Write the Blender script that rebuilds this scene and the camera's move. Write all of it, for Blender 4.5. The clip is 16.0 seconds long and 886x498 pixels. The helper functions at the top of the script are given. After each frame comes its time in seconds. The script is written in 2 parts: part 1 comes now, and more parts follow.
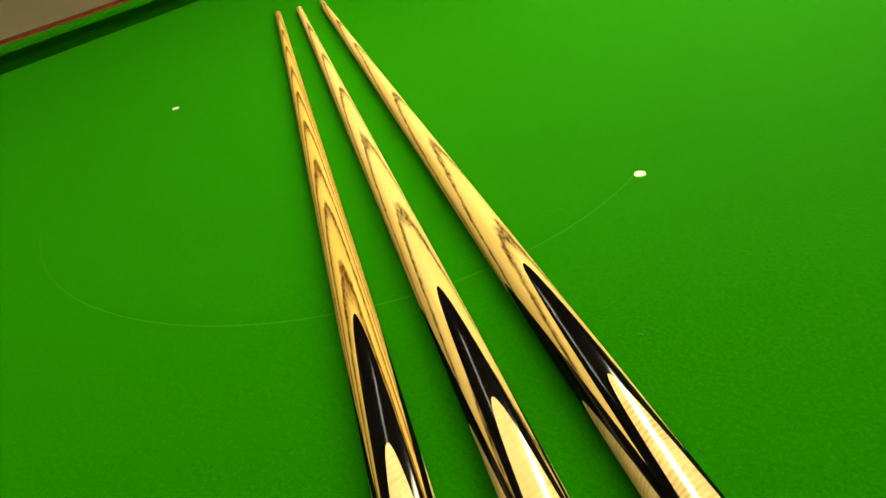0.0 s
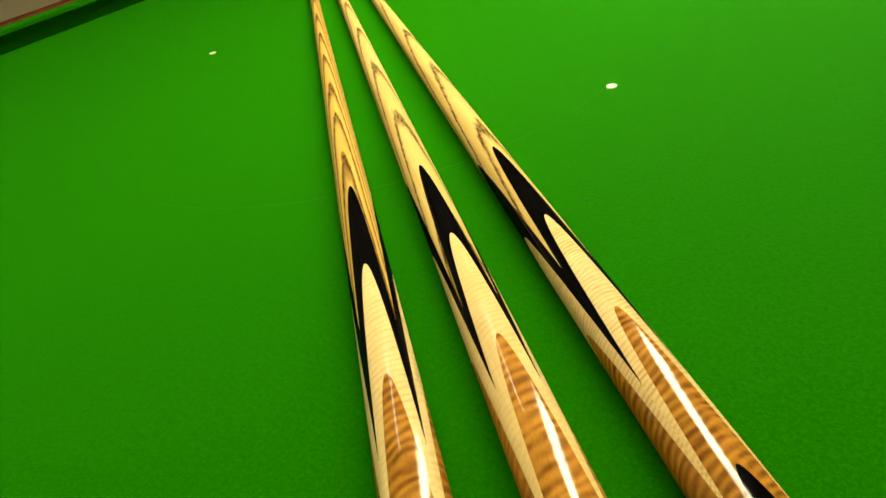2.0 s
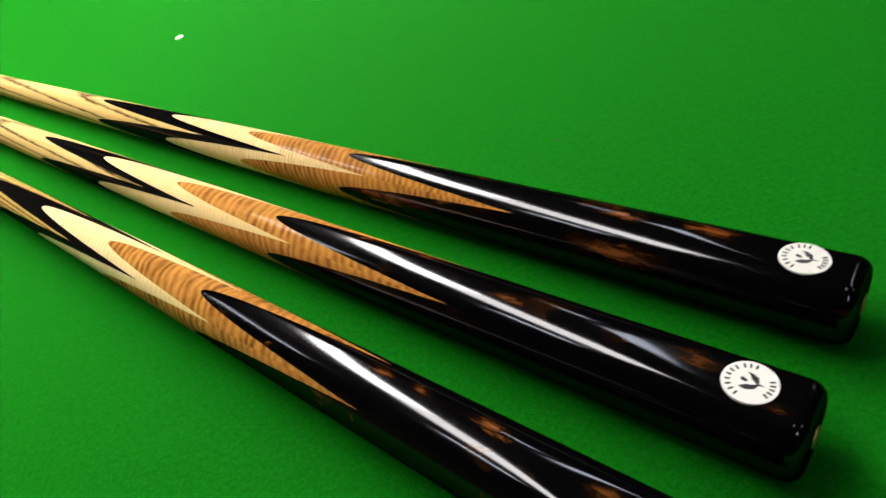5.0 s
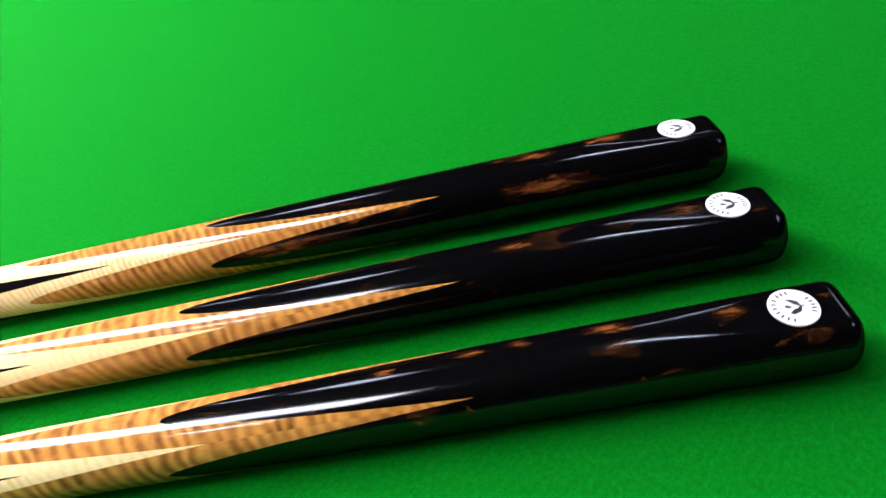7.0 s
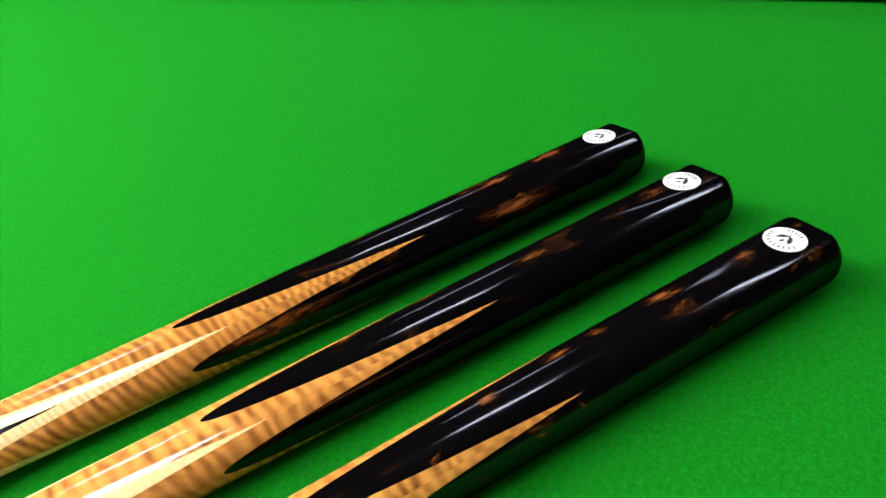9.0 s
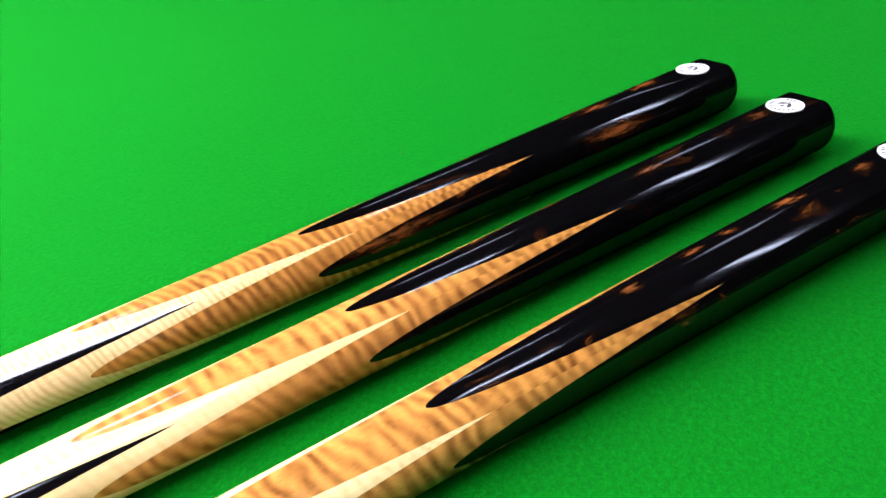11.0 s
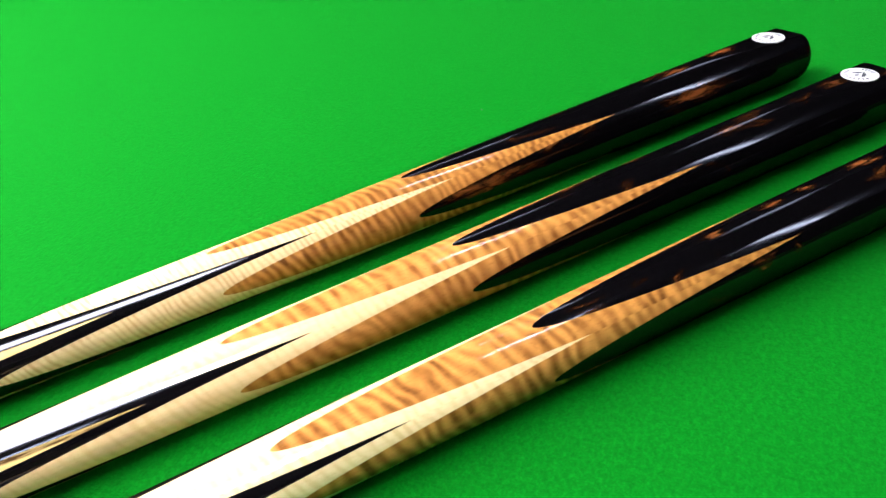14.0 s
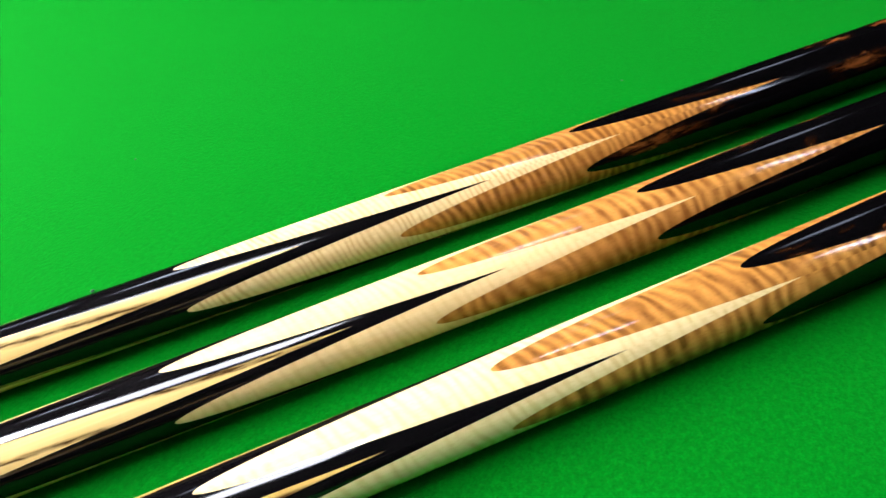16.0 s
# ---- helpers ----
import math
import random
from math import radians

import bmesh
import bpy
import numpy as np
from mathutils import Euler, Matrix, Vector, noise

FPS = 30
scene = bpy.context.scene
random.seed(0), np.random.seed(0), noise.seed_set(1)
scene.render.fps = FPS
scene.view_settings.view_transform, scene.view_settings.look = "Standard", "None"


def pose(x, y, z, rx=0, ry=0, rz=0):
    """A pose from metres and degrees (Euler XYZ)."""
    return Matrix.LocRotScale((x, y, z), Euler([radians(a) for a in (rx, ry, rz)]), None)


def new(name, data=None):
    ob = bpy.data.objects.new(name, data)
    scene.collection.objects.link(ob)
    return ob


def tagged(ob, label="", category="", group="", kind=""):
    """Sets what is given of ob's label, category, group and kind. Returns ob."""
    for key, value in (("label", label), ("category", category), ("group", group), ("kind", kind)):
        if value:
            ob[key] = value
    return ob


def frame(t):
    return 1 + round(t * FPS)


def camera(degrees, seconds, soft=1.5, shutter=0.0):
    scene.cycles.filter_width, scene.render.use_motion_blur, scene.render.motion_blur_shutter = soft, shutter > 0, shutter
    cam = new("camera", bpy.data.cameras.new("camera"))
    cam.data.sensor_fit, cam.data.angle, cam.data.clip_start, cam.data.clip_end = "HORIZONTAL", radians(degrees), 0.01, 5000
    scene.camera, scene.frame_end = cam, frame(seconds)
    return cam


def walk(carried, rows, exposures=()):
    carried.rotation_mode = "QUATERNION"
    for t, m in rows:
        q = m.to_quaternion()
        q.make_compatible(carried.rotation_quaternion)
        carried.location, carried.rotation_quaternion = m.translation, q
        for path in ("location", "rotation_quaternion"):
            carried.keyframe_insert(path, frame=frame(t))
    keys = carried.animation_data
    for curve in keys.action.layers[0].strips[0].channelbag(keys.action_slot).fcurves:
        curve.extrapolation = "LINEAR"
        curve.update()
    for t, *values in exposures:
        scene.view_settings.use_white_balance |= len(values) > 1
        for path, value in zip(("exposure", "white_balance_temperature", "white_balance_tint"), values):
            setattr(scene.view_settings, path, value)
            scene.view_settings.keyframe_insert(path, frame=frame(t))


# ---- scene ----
# The camera and its walk: seconds, place, yaw, pitch, roll.
cam = camera(67.71, 16.0, soft=1.6, shutter=0.25)
PATH = [
    (0, 0.4583, -0.4034, 0.2385, 35.695, -33.503, 10.277),
    (0.5, 0.4812, -0.4214, 0.2355, 35.377, -34.298, 10.678),
    (1, 0.5051, -0.4359, 0.2300, 35.725, -34.209, 11.135),
    (1.5, 0.5253, -0.4420, 0.2221, 36.599, -33.837, 11.308),
    (2, 0.5412, -0.4578, 0.2175, 38.913, -34.550, 11.740),
    (2.5, 0.5584, -0.4851, 0.2218, 35.654, -33.544, 9.373),
    (3, 0.5761, -0.5251, 0.2235, 26.444, -34.932, 9.454),
    (3.5, 0.5931, -0.5563, 0.2171, 16.777, -37.050, 10.578),
    (4, 0.6139, -0.5960, 0.2274, 9.505, -39.372, 12.146),
    (4.5, 0.6079, -0.6194, 0.2260, 3.939, -39.691, 12.184),
    (5, 0.5922, -0.6090, 0.2082, -1.739, -43.157, 15.266),
    (5.2, 0.5786, -0.5967, 0.1974, -5.013, -43.757, 14.866),
    (7.3, 0.4078, -0.5742, 0.2208, -49.018, -44.161, 9.993),
    (7.5, 0.3855, -0.5683, 0.2285, -51.841, -43.936, 10.532),
    (8, 0.3777, -0.5418, 0.2131, -62.464, -43.455, 9.806),
    (8.2, 0.3829, -0.5330, 0.2117, -65.201, -42.018, 9.036),
    (10.3, 0.3490, -0.4610, 0.1874, -70.567, -38.434, 5.004),
    (10.5, 0.3454, -0.4585, 0.1890, -69.976, -39.531, 4.669),
    (11, 0.3325, -0.4626, 0.1839, -68.906, -39.285, 5.640),
    (11.5, 0.3307, -0.4533, 0.1914, -68.212, -41.109, 4.708),
    (12, 0.3210, -0.4468, 0.1980, -67.353, -42.271, 4.364),
    (12.5, 0.3195, -0.4526, 0.1944, -67.108, -41.308, 5.430),
    (13, 0.3171, -0.4548, 0.1989, -66.715, -41.630, 5.242),
    (13.5, 0.3034, -0.4613, 0.1930, -65.677, -40.670, 5.662),
    (14, 0.2975, -0.4479, 0.1938, -65.596, -41.484, 5.298),
    (14.5, 0.2865, -0.4361, 0.1895, -65.408, -40.905, 5.583),
    (15, 0.2812, -0.4223, 0.1895, -64.745, -41.082, 5.364),
    (15.5, 0.2699, -0.4124, 0.1850, -63.555, -40.611, 5.504),
    (16, 0.2562, -0.4044, 0.1791, -61.709, -39.925, 5.774),
]
EXPOSURES = [
    (0, 0.12, 9300, -1), (2.0, 0.12, 9200, -2), (3.0, 0.16, 8700, -3), (3.4, 0.20, 8100, 0), (4.0, 0.34, 6700, 8), (4.5, 0.47, 6400, 12), (5.2, 0.62, 6100, 17),
    (7.5, 1.36, 5500, 22), (8.2, 1.28, 6000, 19), (10.5, 1.44, 5500, 25), (14.5, 1.38, 5500, 25), (15.2, 1.24, 5400, 23), (16, 1.10, 5600, 19),
]
walk(cam, [(t, pose(x, y, z, 90 + pitch, roll, yaw)) for t, x, y, z, yaw, pitch, roll in PATH], EXPOSURES)

# ---- light: a dim room, lit by ceiling panels ----
world = bpy.data.worlds.new("room_air")
world.use_nodes = True
world.node_tree.nodes["Background"].inputs[0].default_value = (1.0, 0.9, 0.75, 1)
world.node_tree.nodes["Background"].inputs[1].default_value = 0.002
scene.world = world
LAMP_Z = 1.7          # height of the ceiling above the cloth
LAMP_POWER = 17.0
HOOD_Z, HOOD_W, HOOD_L, HOOD_POWER = 0.98, 0.180, 2.85, 38.0     # the long light hung over the table
PANELS = [(1.11, 1.24, 0.28, 0.56), (3.14, -0.42, 0.44, 0.36)]      # wide, dimmer unseen panels added for the soft glow on the cue flats
# ceiling lights: centre x, centre y, size x, size y
LAMPS = [
    (1.08, -0.52, 0.060, 0.46),
    (1.20, -2.35, 0.07, 1.00),
    (-1.05, 0.90, 0.07, 1.10),
    (-0.58, -0.40, 0.06, 0.40),
    (1.22, 2.80, 0.075, 0.80),
    (2.95, 1.00, 0.075, 0.80),
]


# ---- materials ----
class Nodes:
    """A small helper to write node materials."""

    def __init__(self, name):
        self.mat = bpy.data.materials.new(name)
        self.mat.use_nodes = True
        self.tree = self.mat.node_tree
        self.bsdf = self.tree.nodes["Principled BSDF"]

    def node(self, kind, operation=""):
        n = self.tree.nodes.new(kind)
        if operation:
            n.operation = operation
        return n

    def link(self, a, b):
        self.tree.links.new(a, b)

    def put(self, socket, value):
        if hasattr(value, "is_linked"):
            self.link(value, socket)
        else:
            socket.default_value = value

    def math(self, op, a, b=0.0, c=0.0):
        n = self.node("ShaderNodeMath", operation=op)
        for s, v in zip(n.inputs, (a, b, c)):
            self.put(s, v)
        return n.outputs[0]

    def coords(self, scale=(1, 1, 1), shift=(0, 0, 0), turn=0.0):
        tc = self.node("ShaderNodeTexCoord")
        m = self.node("ShaderNodeMapping")
        m.inputs["Scale"].default_value = scale
        m.inputs["Location"].default_value = shift
        m.inputs["Rotation"].default_value = (turn, 0, 0)
        self.link(tc.outputs["Object"], m.inputs["Vector"])
        return m.outputs[0]

    def moved(self, vector, amount=1.0):
        """Shifts coordinates by the object's own random number, so that repeats differ."""
        oi = self.node("ShaderNodeObjectInfo")
        c = self.node("ShaderNodeCombineXYZ")
        self.link(self.math("MULTIPLY", oi.outputs["Random"], 37.0 * amount), c.inputs[0])
        self.link(self.math("MULTIPLY", oi.outputs["Random"], 11.0 * amount), c.inputs[1])
        v = self.node("ShaderNodeVectorMath", operation="ADD")
        self.link(vector, v.inputs[0])
        self.link(c.outputs[0], v.inputs[1])
        return v.outputs[0]

    def noise(self, vector, scale, detail=3.0, rough=0.55, distortion=0.0):
        n = self.node("ShaderNodeTexNoise")
        self.link(vector, n.inputs["Vector"])
        n.inputs["Scale"].default_value = scale
        n.inputs["Detail"].default_value = detail
        n.inputs["Roughness"].default_value = rough
        n.inputs["Distortion"].default_value = distortion
        return n.outputs["Fac"]

    def ramp(self, fac, stops):
        n = self.node("ShaderNodeValToRGB")
        el = n.color_ramp.elements
        while len(el) < len(stops):
            el.new(0.5)
        for e, (p, col) in zip(el, stops):
            e.position = p
            e.color = (*col, 1) if len(col) == 3 else (col[0],) * 3 + (1,)
        self.link(fac, n.inputs[0])
        return n.outputs[0]

    def mix(self, fac, a, b):
        n = self.node("ShaderNodeMix")
        n.data_type = "RGBA"
        self.put(n.inputs[0], fac)
        for s, v in ((n.inputs[6], a), (n.inputs[7], b)):
            self.put(s, (*v, 1) if isinstance(v, tuple) and len(v) == 3 else v)
        return n.outputs[2]

    def bump(self, height, strength, distance):
        n = self.node("ShaderNodeBump")
        self.link(height, n.inputs["Height"])
        n.inputs["Strength"].default_value = strength
        n.inputs["Distance"].default_value = distance
        self.link(n.outputs[0], self.bsdf.inputs["Normal"])

    def done(self, colour, rough, metal=0.0, spec=0.5, coat=0.0, coat_rough=0.03, coat_ior=1.5):
        self.put(self.bsdf.inputs["Base Color"], (*colour, 1) if isinstance(colour, tuple) else colour)
        self.put(self.bsdf.inputs["Roughness"], rough)
        self.bsdf.inputs["Metallic"].default_value = metal
        self.bsdf.inputs["Specular IOR Level"].default_value = spec
        self.bsdf.inputs["Coat Weight"].default_value = coat
        self.bsdf.inputs["Coat IOR"].default_value = coat_ior
        self.bsdf.inputs["Coat Roughness"].default_value = coat_rough
        return self.mat


def baize():
    n = Nodes("green_baize")
    v = n.coords()
    fine = n.noise(v, 1900, 2, 0.7)
    nap = n.noise(v, 1000, 3, 0.65)
    tuft = n.noise(v, 470, 3, 0.65)
    mid = n.noise(v, 70, 4, 0.6)
    wide = n.noise(v, 5, 3, 0.5)
    c = n.ramp(n.math("ADD", n.math("MULTIPLY", nap, 0.40), n.math("ADD", n.math("MULTIPLY", tuft, 0.42), n.math("MULTIPLY", fine, 0.18))),
               [(0.355, (0.0021, 0.072, 0.0022)), (0.50, (0.0037, 0.118, 0.0037)), (0.645, (0.0063, 0.176, 0.0060))])
    c = n.mix(n.math("MULTIPLY", mid, 0.28), c, (0.0041, 0.102, 0.0034))
    c = n.mix(n.math("MULTIPLY", wide, 0.30), c, (0.0053, 0.126, 0.0043))
    n.bump(n.math("ADD", n.math("ADD", nap, n.math("MULTIPLY", tuft, 1.3)), n.math("MULTIPLY", mid, 0.15)), 0.38, 0.0006)
    n.bsdf.inputs["Sheen Weight"].default_value = 0.70
    n.bsdf.inputs["Sheen Roughness"].default_value = 0.45
    n.bsdf.inputs["Sheen Tint"].default_value = (0.040, 0.80, 0.036, 1)
    n.bsdf.inputs["Specular Tint"].default_value = (0.10, 1.0, 0.12, 1)
    return n.done(c, 0.85, spec=0.03)


def ash(name, turn, centre, spacing, width, light, mid, dark, seed, pores=0.5):
    """Ash shaft: growth rings round a far centre, which the taper cuts into pointed arches."""
    n = Nodes(name)
    v = n.coords((1, 1, 1), (0, 0, 0), turn)
    sep = n.node("ShaderNodeSeparateXYZ")
    n.link(v, sep.inputs[0])
    slow = n.noise(n.coords((5, 60, 60), (seed, 0, 0), turn), 1.0, 2, 0.5)
    quick = n.noise(n.coords((70, 420, 420), (seed, 0, 0), turn), 1.0, 3, 0.65)
    up = n.math("ADD", sep.outputs[2], centre)
    depth = n.math("SQRT", n.math("ADD", n.math("MULTIPLY", sep.outputs[1], sep.outputs[1]), n.math("MULTIPLY", up, up)))
    depth = n.math("ADD", depth, n.math("MULTIPLY", n.math("SUBTRACT", slow, 0.5), spacing * 0.9))
    depth = n.math("ADD", depth, n.math("MULTIPLY", n.math("SUBTRACT", quick, 0.5), spacing * 0.30))
    ring = n.math("FRACT", n.math("DIVIDE", depth, spacing))
    line = n.ramp(ring, [(0.0, (1.0,)), (0.5 * width, (1.0,)), (width, (0.5,)), (1.5 * width, (0.08,)), (0.90, (0.0,)), (1.0, (0.9,))])
    pore = n.noise(n.coords((120, 1300, 1300), (seed, 0, 0), turn), 1.0, 2, 0.6)
    dots = n.ramp(pore, [(0.40, (0.25,)), (0.55, (1.0,))])
    line = n.math("MULTIPLY", line, n.math("ADD", 1.0 - pores, n.math("MULTIPLY", dots, pores)))
    streak = n.noise(n.coords((6, 420, 420), (seed, 3, 1), turn), 1.0, 3, 0.6)
    base = n.ramp(streak, [(0.3, mid), (0.7, light)])
    c = n.mix(line, base, dark)
    return n.done(c, 0.6, spec=0.02, coat=0.10, coat_rough=0.14)


def figured(name, light, dark, band, strength, sharp=0.5):
    """Polished wood with curly figure across the grain."""
    n = Nodes(name)
    v = n.moved(n.coords((1, 1, 1)))
    # ripples across the grain, uneven in spacing and strength
    sep = n.node("ShaderNodeSeparateXYZ")
    n.link(v, sep.inputs[0])
    lean = n.math("MULTIPLY", sep.outputs[1], 0.35 / band)
    phase = n.math("ADD", n.math("DIVIDE", sep.outputs[0], band), lean)
    phase = n.math("ADD", phase, n.math("MULTIPLY", n.noise(v, 34, 2, 0.5), 2.8))
    phase = n.math("ADD", phase, n.math("MULTIPLY", n.noise(n.moved(n.coords((1, 0.35, 0.35))), 95, 1, 0.5), 1.1))
    wave = n.math("ADD", n.math("MULTIPLY", n.math("SINE", n.math("MULTIPLY", phase, 6.2832)), 0.5), 0.5)
    bars = n.noise(n.moved(n.coords((0.9 / band, 60, 60))), 1.0, 1.2, 0.4, 0.5)
    wave = n.math("ADD", n.math("MULTIPLY", wave, 0.62), n.math("MULTIPLY", n.ramp(bars, [(0.36, (0.0,)), (0.64, (1.0,))]), 0.38))
    wave = n.ramp(wave, [(0.08, (0.0,)), (0.88, (1.0,))])
    wave = n.math("POWER", wave, sharp)
    patch = n.noise(n.moved(n.coords((1, 1.6, 1.6))), 45, 3, 0.55, 0.6)
    wave = n.math("MULTIPLY", wave, n.ramp(patch, [(0.34, (0.40,)), (0.60, (1.0,))]))
    grain = n.noise(n.moved(n.coords((30, 620, 620))), 1.0, 4, 0.65)
    fleck = n.noise(n.moved(n.coords((420, 1500, 1500))), 1.0, 2, 0.6)
    c = n.mix(n.math("MULTIPLY", wave, strength), light, dark)
    c = n.mix(n.ramp(grain, [(0.38, (0.0,)), (0.72, (0.40,))]), c, tuple(0.45 * a + 0.55 * b for a, b in zip(light, dark)))
    c = n.mix(n.ramp(fleck, [(0.54, (0.0,)), (0.74, (0.30,))]), c, dark)
    return n.done(c, 0.5, spec=0.01, coat=0.066, coat_rough=0.085, coat_ior=6.5)


def ebony(name, brown, low, high, size, marks):
    """Near-black polished ebony with fine brown streaks, and larger brown marks: distance from the end, angle, half length, half width."""
    n = Nodes(name)
    v = n.moved(n.coords((34 / size, 88 / size, 88 / size)), 0.31)
    blot = n.noise(v, 1.0, 4, 0.55, 0.6)
    fine = n.noise(n.moved(n.coords((40, 420, 420))), 1.0, 3, 0.6)
    f = n.math("ADD", blot, n.math("MULTIPLY", n.math("SUBTRACT", fine, 0.5), 0.10))
    f = n.ramp(f, [(low, (0.0,)), (high, (0.8,))])
    ragged = n.noise(n.coords((90, 480, 480)), 1.0, 5, 0.66, 0.8)
    for x, phi, long, wide in marks:
        p = radians(phi)
        tc = n.node("ShaderNodeTexCoord")
        d = n.node("ShaderNodeVectorMath", operation="SUBTRACT")
        n.link(tc.outputs["Object"], d.inputs[0])
        d.inputs[1].default_value = (x, 0.0148 * math.sin(p), 0.0148 * math.cos(p))
        k = n.node("ShaderNodeVectorMath", operation="MULTIPLY")
        n.link(d.outputs[0], k.inputs[0])
        k.inputs[1].default_value = (1 / long, 1 / wide, 1 / wide)
        r = n.node("ShaderNodeVectorMath", operation="LENGTH")
        n.link(k.outputs[0], r.inputs[0])
        edge = n.math("ADD", r.outputs["Value"], n.math("MULTIPLY", n.math("SUBTRACT", ragged, 0.5), 2.6))
        f = n.math("MAXIMUM", f, n.ramp(edge, [(0.05, (1.0,)), (0.55, (0.45,)), (1.0, (0.0,))]))
    c = n.ramp(f, [(0.0, (0.0014, 0.0012, 0.0013)), (0.45, tuple(0.16 * q for q in brown)), (1.0, brown)])
    return n.done(c, 0.4, spec=0.0, coat=0.056, coat_rough=0.095, coat_ior=6.5)


def black_wood():
    n = Nodes("black_ebony_splice")
    g = n.noise(n.moved(n.coords((30, 700, 700))), 1.0, 3, 0.6)
    c = n.ramp(g, [(0.35, (0.0018, 0.0016, 0.0018)), (0.8, (0.006, 0.005, 0.005))])
    return n.done(c, 0.4, spec=0.0, coat=0.056, coat_rough=0.08, coat_ior=6.5)


def polished_wood(name, light, dark, scale=(6, 60, 60)):
    n = Nodes(name)
    g = n.noise(n.coords(scale), 1.0, 5, 0.6, 0.5)
    c = n.ramp(g, [(0.3, dark), (0.7, light)])
    return n.done(c, 0.5, spec=0.15, coat=0.06, coat_rough=0.2)


def plaster(name, colour, scale=30):
    n = Nodes(name)
    v = n.coords()
    a = n.noise(v, scale, 4, 0.6)
    b = n.noise(v, 2.0, 3, 0.5)
    c = n.mix(n.math("MULTIPLY", a, 0.4), colour, tuple(0.86 * q for q in colour))
    c = n.mix(n.math("MULTIPLY", b, 0.4), c, tuple(0.9 * q for q in colour))
    n.bump(a, 0.2, 0.002)
    return n.done(c, 0.9, spec=0.2)


def plain(name, colour, rough, metal=0.0, coat=0.0, spec=0.5):
    n = Nodes(name)
    g = n.noise(n.coords(), 300, 3, 0.6)
    c = n.mix(n.math("MULTIPLY", g, 0.25), colour, tuple(0.8 * q for q in colour))
    return n.done(c, rough, metal=metal, coat=coat, spec=spec)


def glowing(name, colour, power):
    n = Nodes(name)
    n.bsdf.inputs["Emission Color"].default_value = (*colour, 1)
    n.bsdf.inputs["Emission Strength"].default_value = power
    return n.done((0.8, 0.8, 0.8), 0.6)


M_BAIZE = baize()
M_ASH = [
    ash("ash_narrow_rings", 0.06, 0.0060, 0.00074, 0.30, (0.68, 0.45, 0.13), (0.57, 0.34, 0.075), (0.075, 0.026, 0.004), 0.3, 0.40),
    ash("ash_wide_rings", -0.05, 0.0030, 0.00112, 0.17, (0.72, 0.53, 0.21), (0.63, 0.42, 0.125), (0.060, 0.028, 0.005), 1.7, 0.5),
    ash("ash_pale_rings", -0.10, 0.0022, 0.00118, 0.15, (0.72, 0.52, 0.20), (0.63, 0.41, 0.12), (0.065, 0.032, 0.006), 3.1, 0.5),
]
M_BLACK = black_wood()
M_MAPLE = [
    figured("curly_maple_cream", (0.78, 0.60, 0.29), (0.55, 0.34, 0.11), 0.0040, 0.55, 2.4),
    figured("curly_maple_pale", (0.77, 0.57, 0.26), (0.56, 0.35, 0.11), 0.0036, 0.45, 2.4),
    figured("curly_maple_fine", (0.78, 0.59, 0.28), (0.50, 0.29, 0.09), 0.0027, 0.85, 1.9),
]
M_CURLY = [
    figured("curly_brown_broad", (0.56, 0.244, 0.042), (0.110, 0.034, 0.005), 0.0055, 0.94, 0.85),
    figured("curly_brown_soft", (0.59, 0.264, 0.047), (0.155, 0.048, 0.007), 0.0056, 0.92, 1.0),
    figured("curly_brown_close", (0.56, 0.242, 0.041), (0.120, 0.037, 0.005), 0.0042, 0.94, 0.85),
]
M_EBONY = [
    ebony("ebony_brown_marks", (0.17, 0.055, 0.011), 0.630, 0.76, 0.62,
          ((0.128, -20, 0.006, 0.0030), (0.110, -23, 0.005, 0.0026), (0.081, -21, 0.008, 0.0036), (0.039, -10, 0.006, 0.0030), (0.158, -15, 0.006, 0.0030))),
    ebony("ebony_dark_marks", (0.13, 0.042, 0.010), 0.620, 0.76, 0.85,
          ((0.035, -5, 0.009, 0.0040), (0.104, 4, 0.008, 0.0030), (0.0105, 19, 0.005, 0.0018), (0.150, -30, 0.010, 0.0024))),
    ebony("ebony_red_marks", (0.17, 0.050, 0.010), 0.620, 0.74, 1.0,
          ((0.084, 2, 0.010, 0.0034), (0.052, -10, 0.011, 0.0036), (0.083, 66, 0.021, 0.0046), (0.203, 80, 0.026, 0.0050))),
]
M_BRASS = plain("brass", (0.62, 0.40, 0.13), 0.40, 1.0)
M_LEATHER = plain("cue_tip_leather", (0.34, 0.19, 0.07), 0.85)
M_LABEL = plain("white_plastic_badge", (0.80, 0.77, 0.68), 0.35, 0.0, 0.3)
M_INK = plain("black_ink", (0.010, 0.010, 0.012), 0.5)
M_SPOT = plain("white_spot_paper", (0.78, 0.75, 0.58), 0.75, spec=0.4)
M_LINE = plain("chalk_line", (0.022, 0.240, 0.016), 0.95, spec=0.03)
M_RAIL = polished_wood("mahogany", (0.20, 0.040, 0.006), (0.08, 0.015, 0.003))
M_WALL = plaster("beige_wall", (0.80, 0.68, 0.40))
# Ceiling and three walls stay out of view, dark so polished wood reflects black.
M_CEIL = plaster("dark_ceiling", (0.045, 0.046, 0.050))
M_DARK_WALL = plaster("unseen_dark_wall", (0.018, 0.011, 0.007))
M_FLOOR = plaster("beige_carpet", (0.36, 0.30, 0.21), 220)
M_LIGHT = glowing("light_panel", (0.90, 0.95, 1.0), LAMP_POWER)
M_PANEL_LIGHT = [glowing("unseen_wide_panel", (0.86, 0.92, 1.0), 9.0), glowing("unseen_dim_panel", (0.86, 0.92, 1.0), 3.4)]
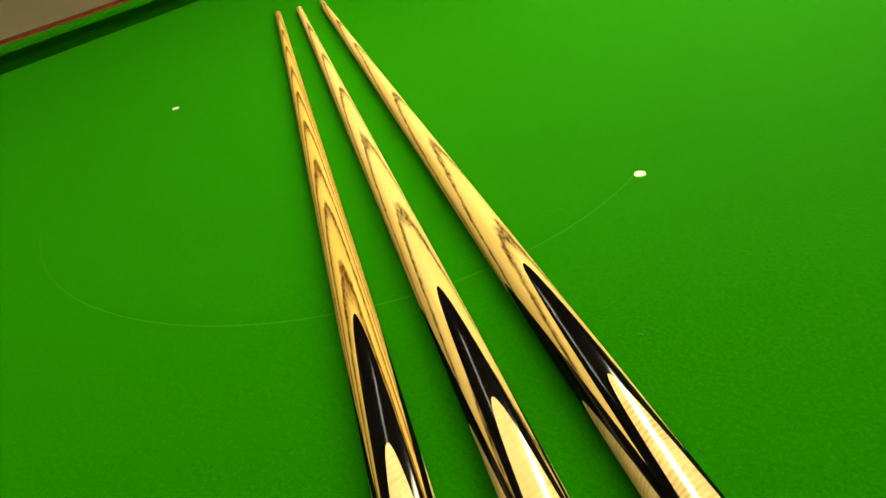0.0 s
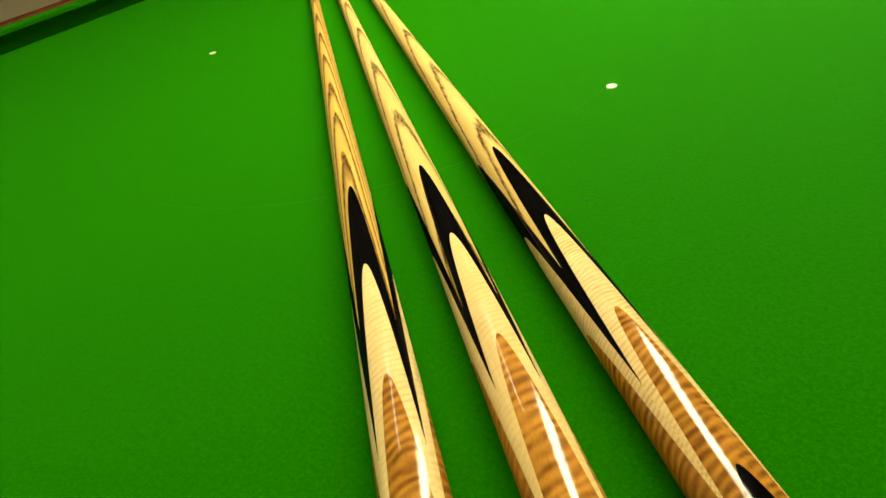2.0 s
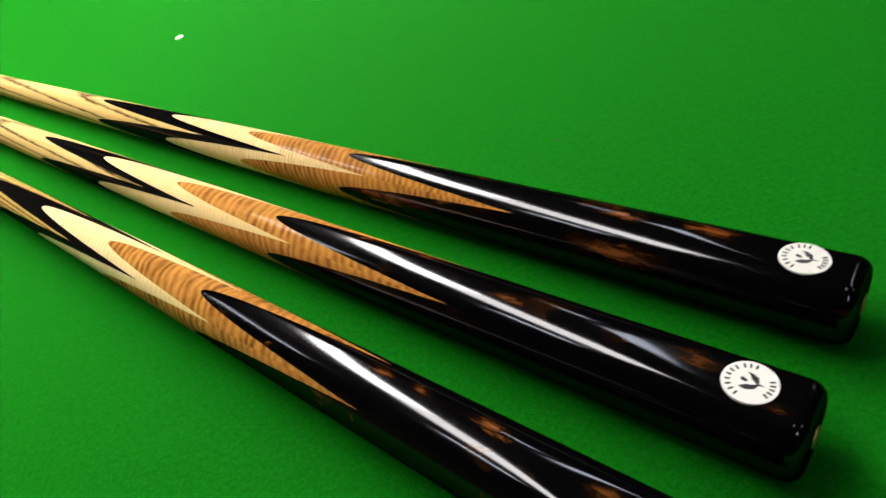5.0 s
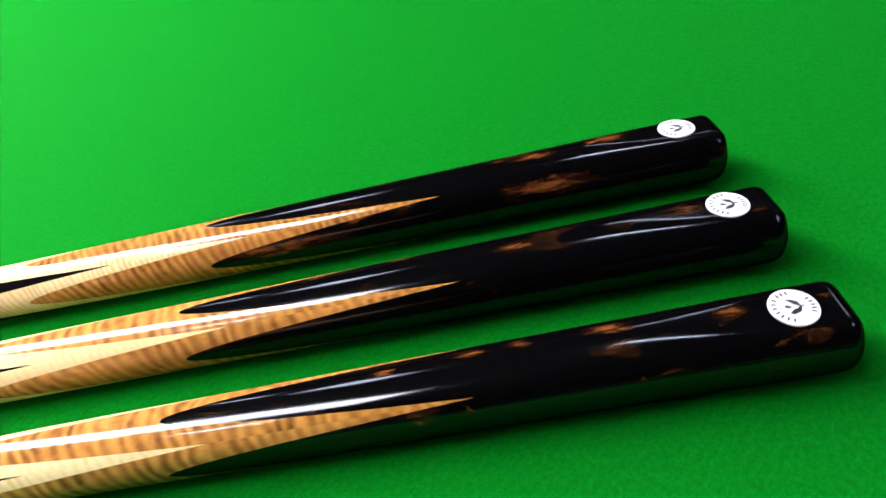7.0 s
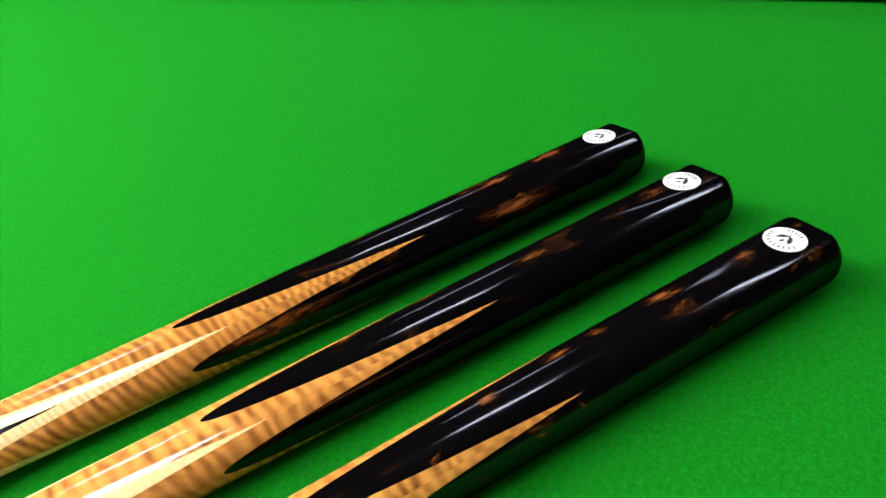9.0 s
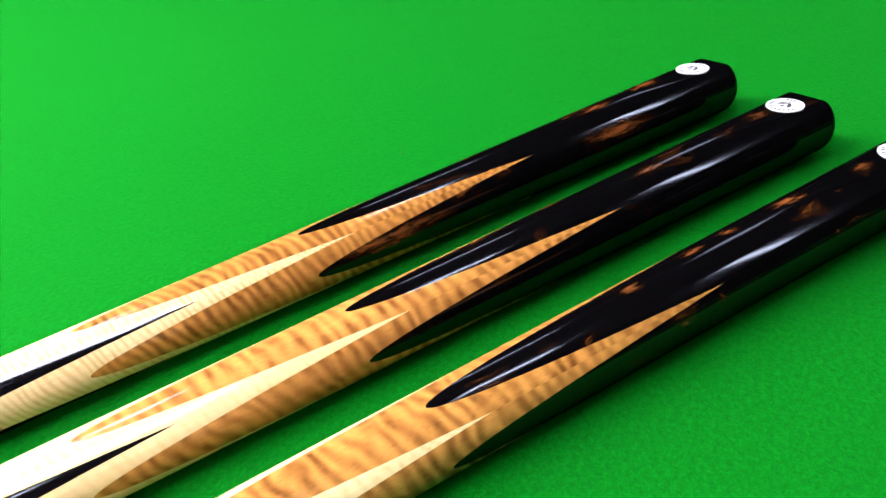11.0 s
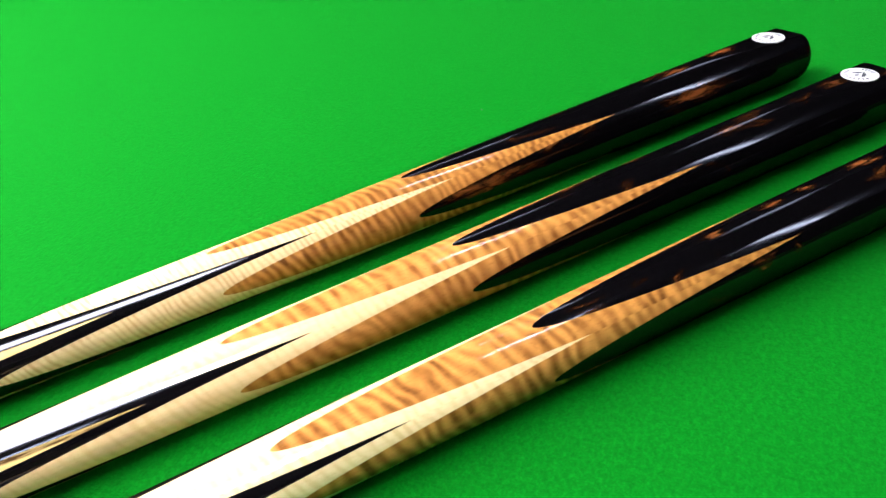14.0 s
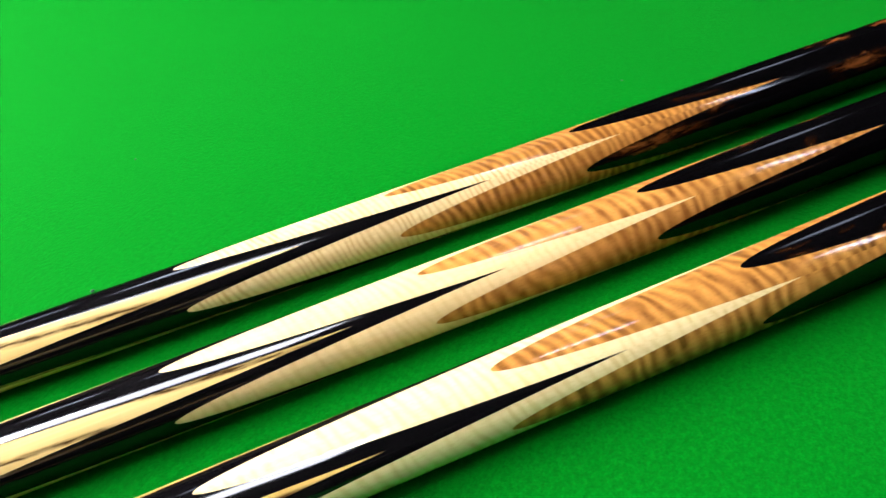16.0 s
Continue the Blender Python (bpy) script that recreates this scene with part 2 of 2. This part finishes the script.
M_HOOD = glowing("table_light_panel", (1.0, 0.96, 0.88), HOOD_POWER)
M_HOOD_END = glowing("table_light_end_panel", (1.0, 0.96, 0.88), HOOD_POWER * 0.44)
M_SHADE = plain("dark_green_shade", (0.02, 0.05, 0.03), 0.5)
M_FRAME = plain("white_metal_frame", (0.75, 0.75, 0.73), 0.4)


# ---- mesh helpers ----
def part(name, bm, material, parent=None, label="", smooth=True):
    me = bpy.data.meshes.new(name)
    bm.normal_update()
    bm.to_mesh(me)
    bm.free()
    me.materials.append(material)
    if smooth:
        me.shade_smooth()
    ob = new(name, me)
    ob.parent = parent
    if label:
        tagged(ob, label)
    return ob


def box(bm, x0, x1, y0, y1, z0, z1, bevel=0.0):
    res = bmesh.ops.create_cube(bm, size=1.0, matrix=Matrix.Translation(((x0 + x1) / 2, (y0 + y1) / 2, (z0 + z1) / 2)) @ Matrix.Diagonal((x1 - x0, y1 - y0, z1 - z0, 1)))
    if bevel:
        edges = list({e for v in res["verts"] for e in v.link_edges})
        bmesh.ops.bevel(bm, geom=edges, offset=bevel, segments=3, affect="EDGES", profile=0.5)
    return bm


def boxed(name, dims, material, parent=None, label="", bevel=0.0):
    return part(name, box(bmesh.new(), *dims, bevel), material, parent, label, smooth=False)


def empty(name, m, label="", category="", group="", kind=""):
    ob = new(name)
    ob.empty_display_size = 0.05
    ob.matrix_world = m
    return tagged(ob, label, category, group, kind)


# ---- the room ----
X0, X1, Y0, Y1, ZF, ZC = -2.75, 3.5, -3.6, 5.2, -0.85, LAMP_Z + 0.03
tagged(boxed("floor", (X0 - 0.2, X1 + 0.2, Y0 - 0.2, Y1 + 0.2, ZF - 0.1, ZF), M_FLOOR), "beige carpeted floor under the snooker table", "floor", kind="structure")
tagged(boxed("ceiling", (X0 - 0.2, X1 + 0.2, Y0 - 0.2, Y1 + 0.2, ZC, ZC + 0.1), M_CEIL), "plain unseen ceiling over the snooker table, dark to keep reflections dark", "ceiling", kind="structure")
for nm, dims in (
    ("wall_west", (X0 - 0.2, X0, Y0, Y1, ZF, ZC)),
    ("wall_east", (X1, X1 + 0.2, Y0, Y1, ZF, ZC)),
    ("wall_south", (X0 - 0.2, X1 + 0.2, Y0 - 0.2, Y0, ZF, ZC)),
    ("wall_north", (X0 - 0.2, X1 + 0.2, Y1, Y1 + 0.2, ZF, ZC)),
):
    west = nm == "wall_west"
    tagged(boxed(nm, dims, M_WALL if west else M_DARK_WALL), "plain beige painted wall of the room" if west else "unseen wall closing the room, dark brown to keep reflections dark", "wall", kind="structure")


def ceiling_light(cx, cy, sx, sy, glow):
    top = empty("ceiling_light", pose(cx, cy, LAMP_Z), "unseen lit rectangular ceiling light with a white frame, placed by reflections", "ceiling light", "ceiling lights")
    part("diffuser", box(bmesh.new(), -sx / 2, sx / 2, -sy / 2, sy / 2, 0.0, 0.010), glow, top, "glowing white diffuser", smooth=False)
    w = 0.022
    for dims in ((-sx / 2 - w, sx / 2 + w, -sy / 2 - w, -sy / 2), (-sx / 2 - w, sx / 2 + w, sy / 2, sy / 2 + w),
                 (-sx / 2 - w, -sx / 2, -sy / 2, sy / 2), (sx / 2, sx / 2 + w, -sy / 2, sy / 2)):
        boxed("frame_bar", (*dims, -0.006, 0.030), M_FRAME, top)


for lamp in LAMPS:
    ceiling_light(*lamp, M_LIGHT)
for panel, glow in zip(PANELS, M_PANEL_LIGHT):
    ceiling_light(*panel, glow)

# the long table light, hung over the middle of the table
hood = empty("table_light", pose(0.15, 0.875, HOOD_Z), "long hooded snooker table light hung over the cloth", "table light")
SPLIT = -HOOD_L / 2 + 0.70          # added dimmer end section: keeps the cue streaks, darkens the baulk cloth
part("diffuser", box(bmesh.new(), -HOOD_W / 2, HOOD_W / 2, SPLIT, HOOD_L / 2, 0.02, 0.03), M_HOOD, hood, "glowing white diffuser", smooth=False)
part("end_diffuser", box(bmesh.new(), -HOOD_W / 2, HOOD_W / 2, -HOOD_L / 2, SPLIT, 0.02, 0.03), M_HOOD_END, hood, "added dimmer diffuser that carries the streaks on the cues", smooth=False)
boxed("roof", (-HOOD_W / 2 - 0.01, HOOD_W / 2 + 0.01, -HOOD_L / 2 - 0.01, HOOD_L / 2 + 0.01, 0.031, 0.045), M_SHADE, hood)
for dims in ((-HOOD_W / 2 - 0.012, -HOOD_W / 2, -HOOD_L / 2 - 0.01, HOOD_L / 2 + 0.01), (HOOD_W / 2, HOOD_W / 2 + 0.012, -HOOD_L / 2 - 0.01, HOOD_L / 2 + 0.01)):
    boxed("skirt", (*dims, -0.01, 0.045), M_SHADE, hood)
for hy in (-0.9, 0.9):
    boxed("hanger", (-0.004, 0.004, hy - 0.004, hy + 0.004, 0.046, ZC - HOOD_Z), M_SHADE, hood)

# ---- the snooker table ----
WEST, EAST, BAULK, FAR = -0.838, 0.925, -0.737, 2.832
RAIL = 0.100


def cushion_profile(sign):
    """Cross-section of a cushion and its cloth, from the nose outwards."""
    pts = [(0.031, 0.0), (0.012, 0.023), (0.003, 0.0305), (0.0, 0.0335), (0.0015, 0.0360), (0.006, 0.0385), (0.020, 0.0395), (0.050, 0.0400), (0.052, 0.0)]
    return [(sign * a, b) for a, b in pts]


def cushion(name, side, lo, hi, edge, parent):
    """side: 'x' or 'y', the axis that the cushion faces; edge: where the nose lies."""
    bm = bmesh.new()
    sign = 1 if edge > 0 and side == "x" or (side == "y" and edge > 1) else -1
    steps = 40
    rows = []
    for i in range(steps + 1):
        q = lo + (hi - lo) * i / steps
        ring = []
        for a, b in cushion_profile(sign):
            ring.append(bm.verts.new((edge + a, q, b) if side == "x" else (q, edge + a, b)))
        rows.append(ring)
    for r0, r1 in zip(rows, rows[1:]):
        for k in range(len(r0)):
            j = (k + 1) % len(r0)
            bm.faces.new((r0[k], r1[k], r1[j], r0[j]))
    bm.faces.new(rows[0])
    bm.faces.new(rows[-1][::-1])
    bmesh.ops.recalc_face_normals(bm, faces=bm.faces)
    ob = part(name, bm, M_BAIZE, parent, "cushion covered in green baize")
    ob.data.set_sharp_from_angle(angle=radians(50))
    return ob


table = empty("snooker_table", pose(0, 0, 0), "full-size snooker table with bright green baize cloth and mahogany rails", "snooker table")
bm = bmesh.new()
box(bm, WEST - 0.05, EAST + 0.05, BAULK - 0.05, FAR + 0.05, -0.045, 0.0)
part("bed_cloth", bm, M_BAIZE, table, "bright green woollen baize cloth", smooth=False)
cushion("cushion", "x", BAULK + 0.05, FAR - 0.05, WEST, table)
cushion("cushion", "x", BAULK + 0.05, FAR - 0.05, EAST, table)
cushion("cushion", "y", WEST + 0.05, EAST - 0.05, BAULK, table)
cushion("cushion", "y", WEST + 0.05, EAST - 0.05, FAR, table)
wx, ex, iy0, iy1, rim = WEST - 0.052, EAST + 0.052, BAULK - 0.052, FAR + 0.052, RAIL - 0.052
for dims in ((wx - rim, wx, iy0 - rim, iy1 + rim), (ex, ex + rim, iy0 - rim, iy1 + rim), (wx, ex, iy0 - rim, iy0), (wx, ex, iy1, iy1 + rim)):
    boxed("rail", (*dims, -0.06, 0.0425), M_RAIL, table, "polished mahogany rail", 0.006)
boxed("apron", (WEST + 0.02, EAST - 0.02, BAULK + 0.02, FAR - 0.02, -0.28, -0.047), M_RAIL, table)
for lx in (-0.7, 0.7):
    for ly in (BAULK + 0.2, 0.5 * (BAULK + FAR), FAR - 0.2):
        bm = bmesh.new()
        rings = [(0.0, 0.075), (0.06, 0.075), (0.10, 0.055), (0.30, 0.085), (0.45, 0.070), (0.50, 0.095), (0.57, 0.095)]
        prev = None
        for h, rr in rings:
            ring = [bm.verts.new((lx + rr * math.cos(a), ly + rr * math.sin(a), ZF + h)) for a in np.linspace(0, 2 * math.pi, 24, endpoint=False)]
            if prev:
                for k in range(24):
                    bm.faces.new((prev[k], prev[(k + 1) % 24], ring[(k + 1) % 24], ring[k]))
            else:
                bm.faces.new(ring[::-1])
            prev = ring
        bm.faces.new(prev)
        part("leg", bm, M_RAIL, table)


def disc(name, cx, cy, r, z0, z1, material, label, category, group="", parent=None):
    bm = bmesh.new()
    bmesh.ops.create_cone(bm, cap_ends=True, segments=32, radius1=r, radius2=r * 0.94, depth=z1 - z0, matrix=Matrix.Translation((0, 0, (z1 + z0) / 2)))
    ob = part(name, bm, material, parent, smooth=False)
    ob.location = (cx, cy, 0)
    return tagged(ob, label, category, group)


for sx, sy in ((-0.292, 0.0), (0.0030, 0.0022), (0.292, 0.0)):
    disc("table_spot", sx, sy, 0.0043, 0.0, 0.0006, M_SPOT, "small round white spot stuck on the green cloth", "table spot", "spots of the baulk line")

# a few specks of fluff and chalk on the cloth
for fx, fy, fr in ((0.3566, -0.1588, 0.0011), (0.442, -0.089, 0.0008), (0.608, -0.312, 0.0008)):
    bm = bmesh.new()
    bmesh.ops.create_icosphere(bm, subdivisions=1, radius=fr, matrix=Matrix.Diagonal((1.0, 0.7, 0.35, 1)))
    speck = part("speck", bm, M_SHADE)
    speck.location = (fx, fy, fr * 0.35)
    tagged(speck, "tiny dark speck of fluff lying on the cloth", "speck", "specks on the cloth")

# the faint half circle drawn on the cloth
bm = bmesh.new()
prev = None
for i in range(181):
    a = math.pi + math.pi * i / 180
    pair = [bm.verts.new((0.988 * rr * math.cos(a), 0.962 * rr * math.sin(a), 0.0004)) for rr in (0.2915, 0.2925)]
    if prev:
        bm.faces.new((prev[0], prev[1], pair[1], pair[0]))
    prev = pair
bmesh.ops.recalc_face_normals(bm, faces=bm.faces)
tagged(part("marked_line", bm, M_LINE, None, smooth=False), "faint half-circle line drawn on the green cloth", "table marking")

# ---- the cues ----
# butt end on the cloth x, y; heading; tips and valleys of the four layers, measured from the butt end; turn; badge turn; length
CUES = [
    dict(end=(0.65935, -0.58108), s0=0.0487, way=140.925, tips=(0.5610, 0.4646, 0.3770, 0.2867), vals=(0.4138, 0.3357, 0.2699, 0.1771), turn=0.5, badge=-2.8, tip=1.479,
         label="snooker cue with narrow-grained ash shaft, spliced butt and white badge"),
    dict(end=(0.69217, -0.53892), s0=0.0480, way=141.591, tips=(0.5614, 0.4691, 0.3800, 0.2893), vals=(0.4076, 0.3504, 0.2692, 0.1748), turn=-4.2, badge=-6.3, tip=1.473,
         label="snooker cue with wide-arched ash shaft, dark ebony butt and white badge"),
    dict(end=(0.74235, -0.50883), s0=0.0695, way=142.141, tips=(0.5788, 0.4805, 0.3950, 0.3077), vals=(0.4337, 0.3515, 0.2876, 0.1986), turn=-6.7, badge=-7.3, tip=1.496,
         label="snooker cue with pale ash shaft, reddish ebony butt and white badge"),
]
SLOPE = 0.0071352
Z_AT = 0.0162983


def radius(s):
    """Radius of a cue at the place s on its axis."""
    return min(0.01609 + s * (-0.00899 + s * (0.00085 + s * 0.00009)), Z_AT - SLOPE * s)


COLS = 32        # columns in a quarter turn
FLAT_LEN, FLAT_DEPTH, SCOOP = 0.075, 0.0035, 1.7


def splice_edge(tip, val, phi):
    """Where the edge of a spliced layer lies at phi degrees from the point's middle (-45 to 45)."""
    return tip - (1 - math.cos(radians(phi))) * (tip - val) / (1 - math.cos(radians(45)))


def skin(name, phis, starts, ends, rows, s0, material, parent, wrap=False, label=""):
    """A piece of the cue's round surface between two edges, with smooth round normals."""
    bm = bmesh.new()
    grid, normals = [], []
    for phi, a, b in zip(phis, starts, ends):
        col = []
        for k in range(rows + 1):
            s = a + (b - a) * k / rows
            r = radius(s)
            slope = (radius(s + 0.002) - radius(s - 0.002)) / 0.004
            p = radians(phi)
            col.append(bm.verts.new((s - s0, r * math.sin(p), r * math.cos(p))))
            normals.append(Vector((-slope, math.sin(p), math.cos(p))).normalized())
        grid.append(col)
    cols = list(zip(grid, grid[1:] + ([grid[0]] if wrap else [])))
    for c0, c1 in cols[:len(grid) if wrap else len(grid) - 1]:
        for k in range(rows):
            bm.faces.new((c0[k], c0[k + 1], c1[k + 1], c1[k]))
    bmesh.ops.recalc_face_normals(bm, faces=bm.faces)
    f = bm.faces[:][0]
    f.normal_update()
    c = f.calc_center_median()
    if f.normal.dot(Vector((0, c.y, c.z))) < 0:
        bmesh.ops.reverse_faces(bm, faces=bm.faces)
    ob = part(name, bm, material, parent, label)
    ob.data.normals_split_custom_set_from_vertices([tuple(n) for n in normals])
    return ob


def ring_turned(name, prof, parent, material, label="", segments=64):
    """A turned part round the cue's axis, from (x, radius) pairs."""
    bm = bmesh.new()
    prev = None
    for x, r in prof:
        ring = [bm.verts.new((x, r * math.sin(a), r * math.cos(a))) for a in np.linspace(0, 2 * math.pi, segments, endpoint=False)]
        if prev:
            for k in range(segments):
                bm.faces.new((prev[k], prev[(k + 1) % segments], ring[(k + 1) % segments], ring[k]))
        else:
            bm.faces.new(ring)
        prev = ring
    bm.faces.new(prev[::-1])
    bmesh.ops.recalc_face_normals(bm, faces=bm.faces)
    ob = part(name, bm, material, parent, label)
    ob.data.set_sharp_from_angle(angle=radians(40))
    return ob


SOFT = 0.00042


def flat_height(x):
    """Distance of the badge's flat from the axis, x metres from the butt end."""
    return 0.0163 - FLAT_DEPTH * (1 - (x / FLAT_LEN) ** SCOOP)


def softly(a, b):
    """The lesser of two heights, with a rounded change between them."""
    return min(a, b) - SOFT * math.log1p(math.exp(-abs(a - b) / SOFT))


def butt_piece(cue, i, parent):
    """The ebony butt: round, with a long sloping flat for the badge and a rounded end."""
    bm = bmesh.new()
    s0, tip, val = cue["s0"], cue["tips"][3], cue["vals"][3]
    phis = np.linspace(-45, 315, 4 * COLS, endpoint=False)
    badge = radians(cue["badge"] - cue["turn"])
    fillet, drop = 0.0054, 0.0048
    bend = np.linspace(0, math.pi / 2, 11)
    rows = [(0.0004 + fillet * (1 - math.cos(a)), drop * (1 - math.sin(a))) for a in bend]
    body = [0.0068 + 0.0940 * k / 60 for k in range(61)]
    tail = 16
    grid = []
    for phi in phis:
        loc = (phi + 45) % 90 - 45
        edge = splice_edge(tip, val, loc) - s0
        col = []
        p = radians(phi)
        path = [(x, radius(s0 + x) - cut, a) for (x, cut), a in zip(rows, bend)]
        path += [(x, radius(s0 + x), math.pi / 2) for x in body]
        path += [(body[-1] + (edge - body[-1]) * k / tail, 0, math.pi / 2) for k in range(1, tail + 1)]
        for x, r, a in path:
            r = r or radius(s0 + x)
            out = Vector((0, math.sin(p), math.cos(p)))
            co = Vector((x, 0, 0)) + out * r
            d = math.cos(p - badge) * r
            low = softly(d, flat_height(x) - (radius(s0 + x) - r))
            if math.cos(p - badge) > 0:
                co -= Vector((0, math.sin(badge), math.cos(badge))) * (d - low)
            col.append(bm.verts.new(co))
        grid.append(col)
    for c0, c1 in zip(grid, grid[1:] + grid[:1]):
        for k in range(len(c0) - 1):
            bm.faces.new((c0[k], c0[k + 1], c1[k + 1], c1[k]))
    bm.faces.new([c[0] for c in grid])
    bmesh.ops.recalc_face_normals(bm, faces=bm.faces)
    return part("butt", bm, M_EBONY[i], parent, "polished black ebony butt with brown marks and a flat")


BADGE_AT, BADGE_R = 0.0195, 0.0081


def badge_piece(cue, parent):
    """Round white badge, let into the flat, with a dark ring of bars and a dark winged mark."""
    turn = radians(cue["badge"] - cue["turn"])
    tilt = math.atan(SCOOP * FLAT_DEPTH / FLAT_LEN * (BADGE_AT / FLAT_LEN) ** (SCOOP - 1))
    m = Matrix.Rotation(-turn, 4, "X") @ Matrix.Translation((BADGE_AT, 0, softly(flat_height(BADGE_AT), radius(cue["s0"] + BADGE_AT)))) @ Matrix.Rotation(-tilt, 4, "Y")
    bm = bmesh.new()
    bmesh.ops.create_cone(bm, cap_ends=True, segments=64, radius1=BADGE_R, radius2=BADGE_R * 0.985, depth=0.0007, matrix=Matrix.Translation((0, 0, 0.00005)))
    badge = part("badge", bm, M_LABEL, parent, "round white badge with black marks", smooth=False)
    badge.matrix_local = m
    z = 0.00047
    # bars where the lettering of the maker's name runs round the rim
    rr = BADGE_R * 0.76
    for first, step, count in ((68, -17.5, 7), (-59, -16, 3), (150, 14, 5)):
        for k in range(count):
            a = radians(first + step * k)
            b = bmesh.new()
            box(b, -0.00031, 0.00031, -0.00080, 0.00080, -0.00005, 0.00005)
            bar = part("bar", b, M_INK, badge, smooth=False)
            bar.matrix_local = Matrix.Translation((rr * math.cos(a), rr * math.sin(a), z)) @ Matrix.Rotation(a - math.pi / 2, 4, "Z")
    # the dark winged mark, as plain shapes
    u = BADGE_R
    shapes = (
        ("wing", M_INK, ((0.20, -0.42), (-0.02, -0.40), (-0.22, -0.30), (-0.30, -0.10), (-0.22, 0.02), (-0.14, -0.08), (-0.02, -0.14), (0.04, -0.26))),
        ("wing", M_INK, ((0.12, 0.40), (-0.06, 0.36), (-0.22, 0.26), (-0.30, 0.08), (-0.20, 0.04), (-0.08, 0.12), (0.06, 0.14), (0.30, 0.34))),
        ("stem", M_INK, ((-0.24, -0.05), (-0.52, 0.00), (-0.24, 0.07))),
        ("head", M_INK, ((0.36, -0.06), (0.28, -0.12), (0.14, -0.07), (0.06, 0.02), (0.16, 0.06), (0.30, 0.04))),
    )
    for nm, mat, pts in shapes:
        b = bmesh.new()
        low = [b.verts.new((u * px, u * py, z - 0.00005)) for px, py in pts]
        f = b.faces.new(low)
        up = bmesh.ops.extrude_face_region(b, geom=[f])
        bmesh.ops.translate(b, vec=(0, 0, 0.0001), verts=[v for v in up["geom"] if isinstance(v, bmesh.types.BMVert)])
        bmesh.ops.recalc_face_normals(b, faces=b.faces)
        mark = part(nm, b, mat, badge, smooth=False)
        mark.matrix_local = Matrix.Identity(4)
    return badge


def cue_thing(i, cue):
    a = radians(cue["way"])
    d = Vector((math.cos(a) * math.cos(SLOPE), math.sin(a) * math.cos(SLOPE), -SLOPE)).normalized()
    side = Vector((-math.sin(a), math.cos(a), 0))
    up = d.cross(side)
    base = Vector((*cue["end"], Z_AT)) + d * cue["s0"]
    m = Matrix((d, side, up)).transposed().to_4x4()
    m.translation = base
    top = empty("snooker_cue", m @ Matrix.Rotation(-radians(cue["turn"]), 4, "X"), cue["label"], "snooker cue", "cues on the table")
    s0, tips, vals = cue["s0"], cue["tips"], cue["vals"]
    quarter = np.linspace(-45, 45, COLS + 1)
    ring = np.linspace(-45, 315, 4 * COLS, endpoint=False)
    # ash shaft, up to the ferrule
    starts = [splice_edge(tips[0], vals[0], (p + 45) % 90 - 45) for p in ring]
    skin("shaft", ring, starts, [cue["tip"] - 0.016] * len(ring), 60, s0, M_ASH[i], top, True, "pale ash shaft with dark arched grain")
    names = ("black_splice", "maple_splice", "brown_splice")
    labels = ("pointed black ebony splice", "pointed pale curly maple splice", "pointed brown figured splice")
    mats = (M_BLACK, M_MAPLE[i], M_CURLY[i])
    for k in range(3):
        st = [splice_edge(tips[k + 1], vals[k + 1], p) for p in quarter]
        en = [splice_edge(tips[k], vals[k], p) for p in quarter]
        first = skin(names[k], quarter, st, en, 14, s0, mats[k], top, False, labels[k])
        for q in (1, 2, 3):
            ob = first.copy()
            scene.collection.objects.link(ob)
            ob.matrix_local = Matrix.Rotation(-radians(90 * q), 4, "X")
    butt_piece(cue, i, top)
    badge_piece(cue, top)
    ring_turned("end_joint", [(0.0006, 0.0038), (-0.0001, 0.0036), (-0.0002, 0.0020), (0.002, 0.0018)], top, M_BRASS, "brass joint in the butt end")
    e = cue["tip"] - s0
    rf = radius(cue["tip"] - 0.016)
    ring_turned("ferrule", [(e - 0.016, rf - 0.0004), (e - 0.016, rf), (e - 0.004, rf - 0.0001), (e - 0.004, rf - 0.0005)], top, M_BRASS, "short brass ferrule")
    ring_turned("tip", [(e - 0.0045, rf - 0.0003), (e - 0.0020, rf - 0.0002), (e - 0.0006, rf - 0.0014), (e, rf * 0.3)], top, M_LEATHER, "rounded leather tip")
    return top


for i, cue in enumerate(CUES):
    cue_thing(i, cue)
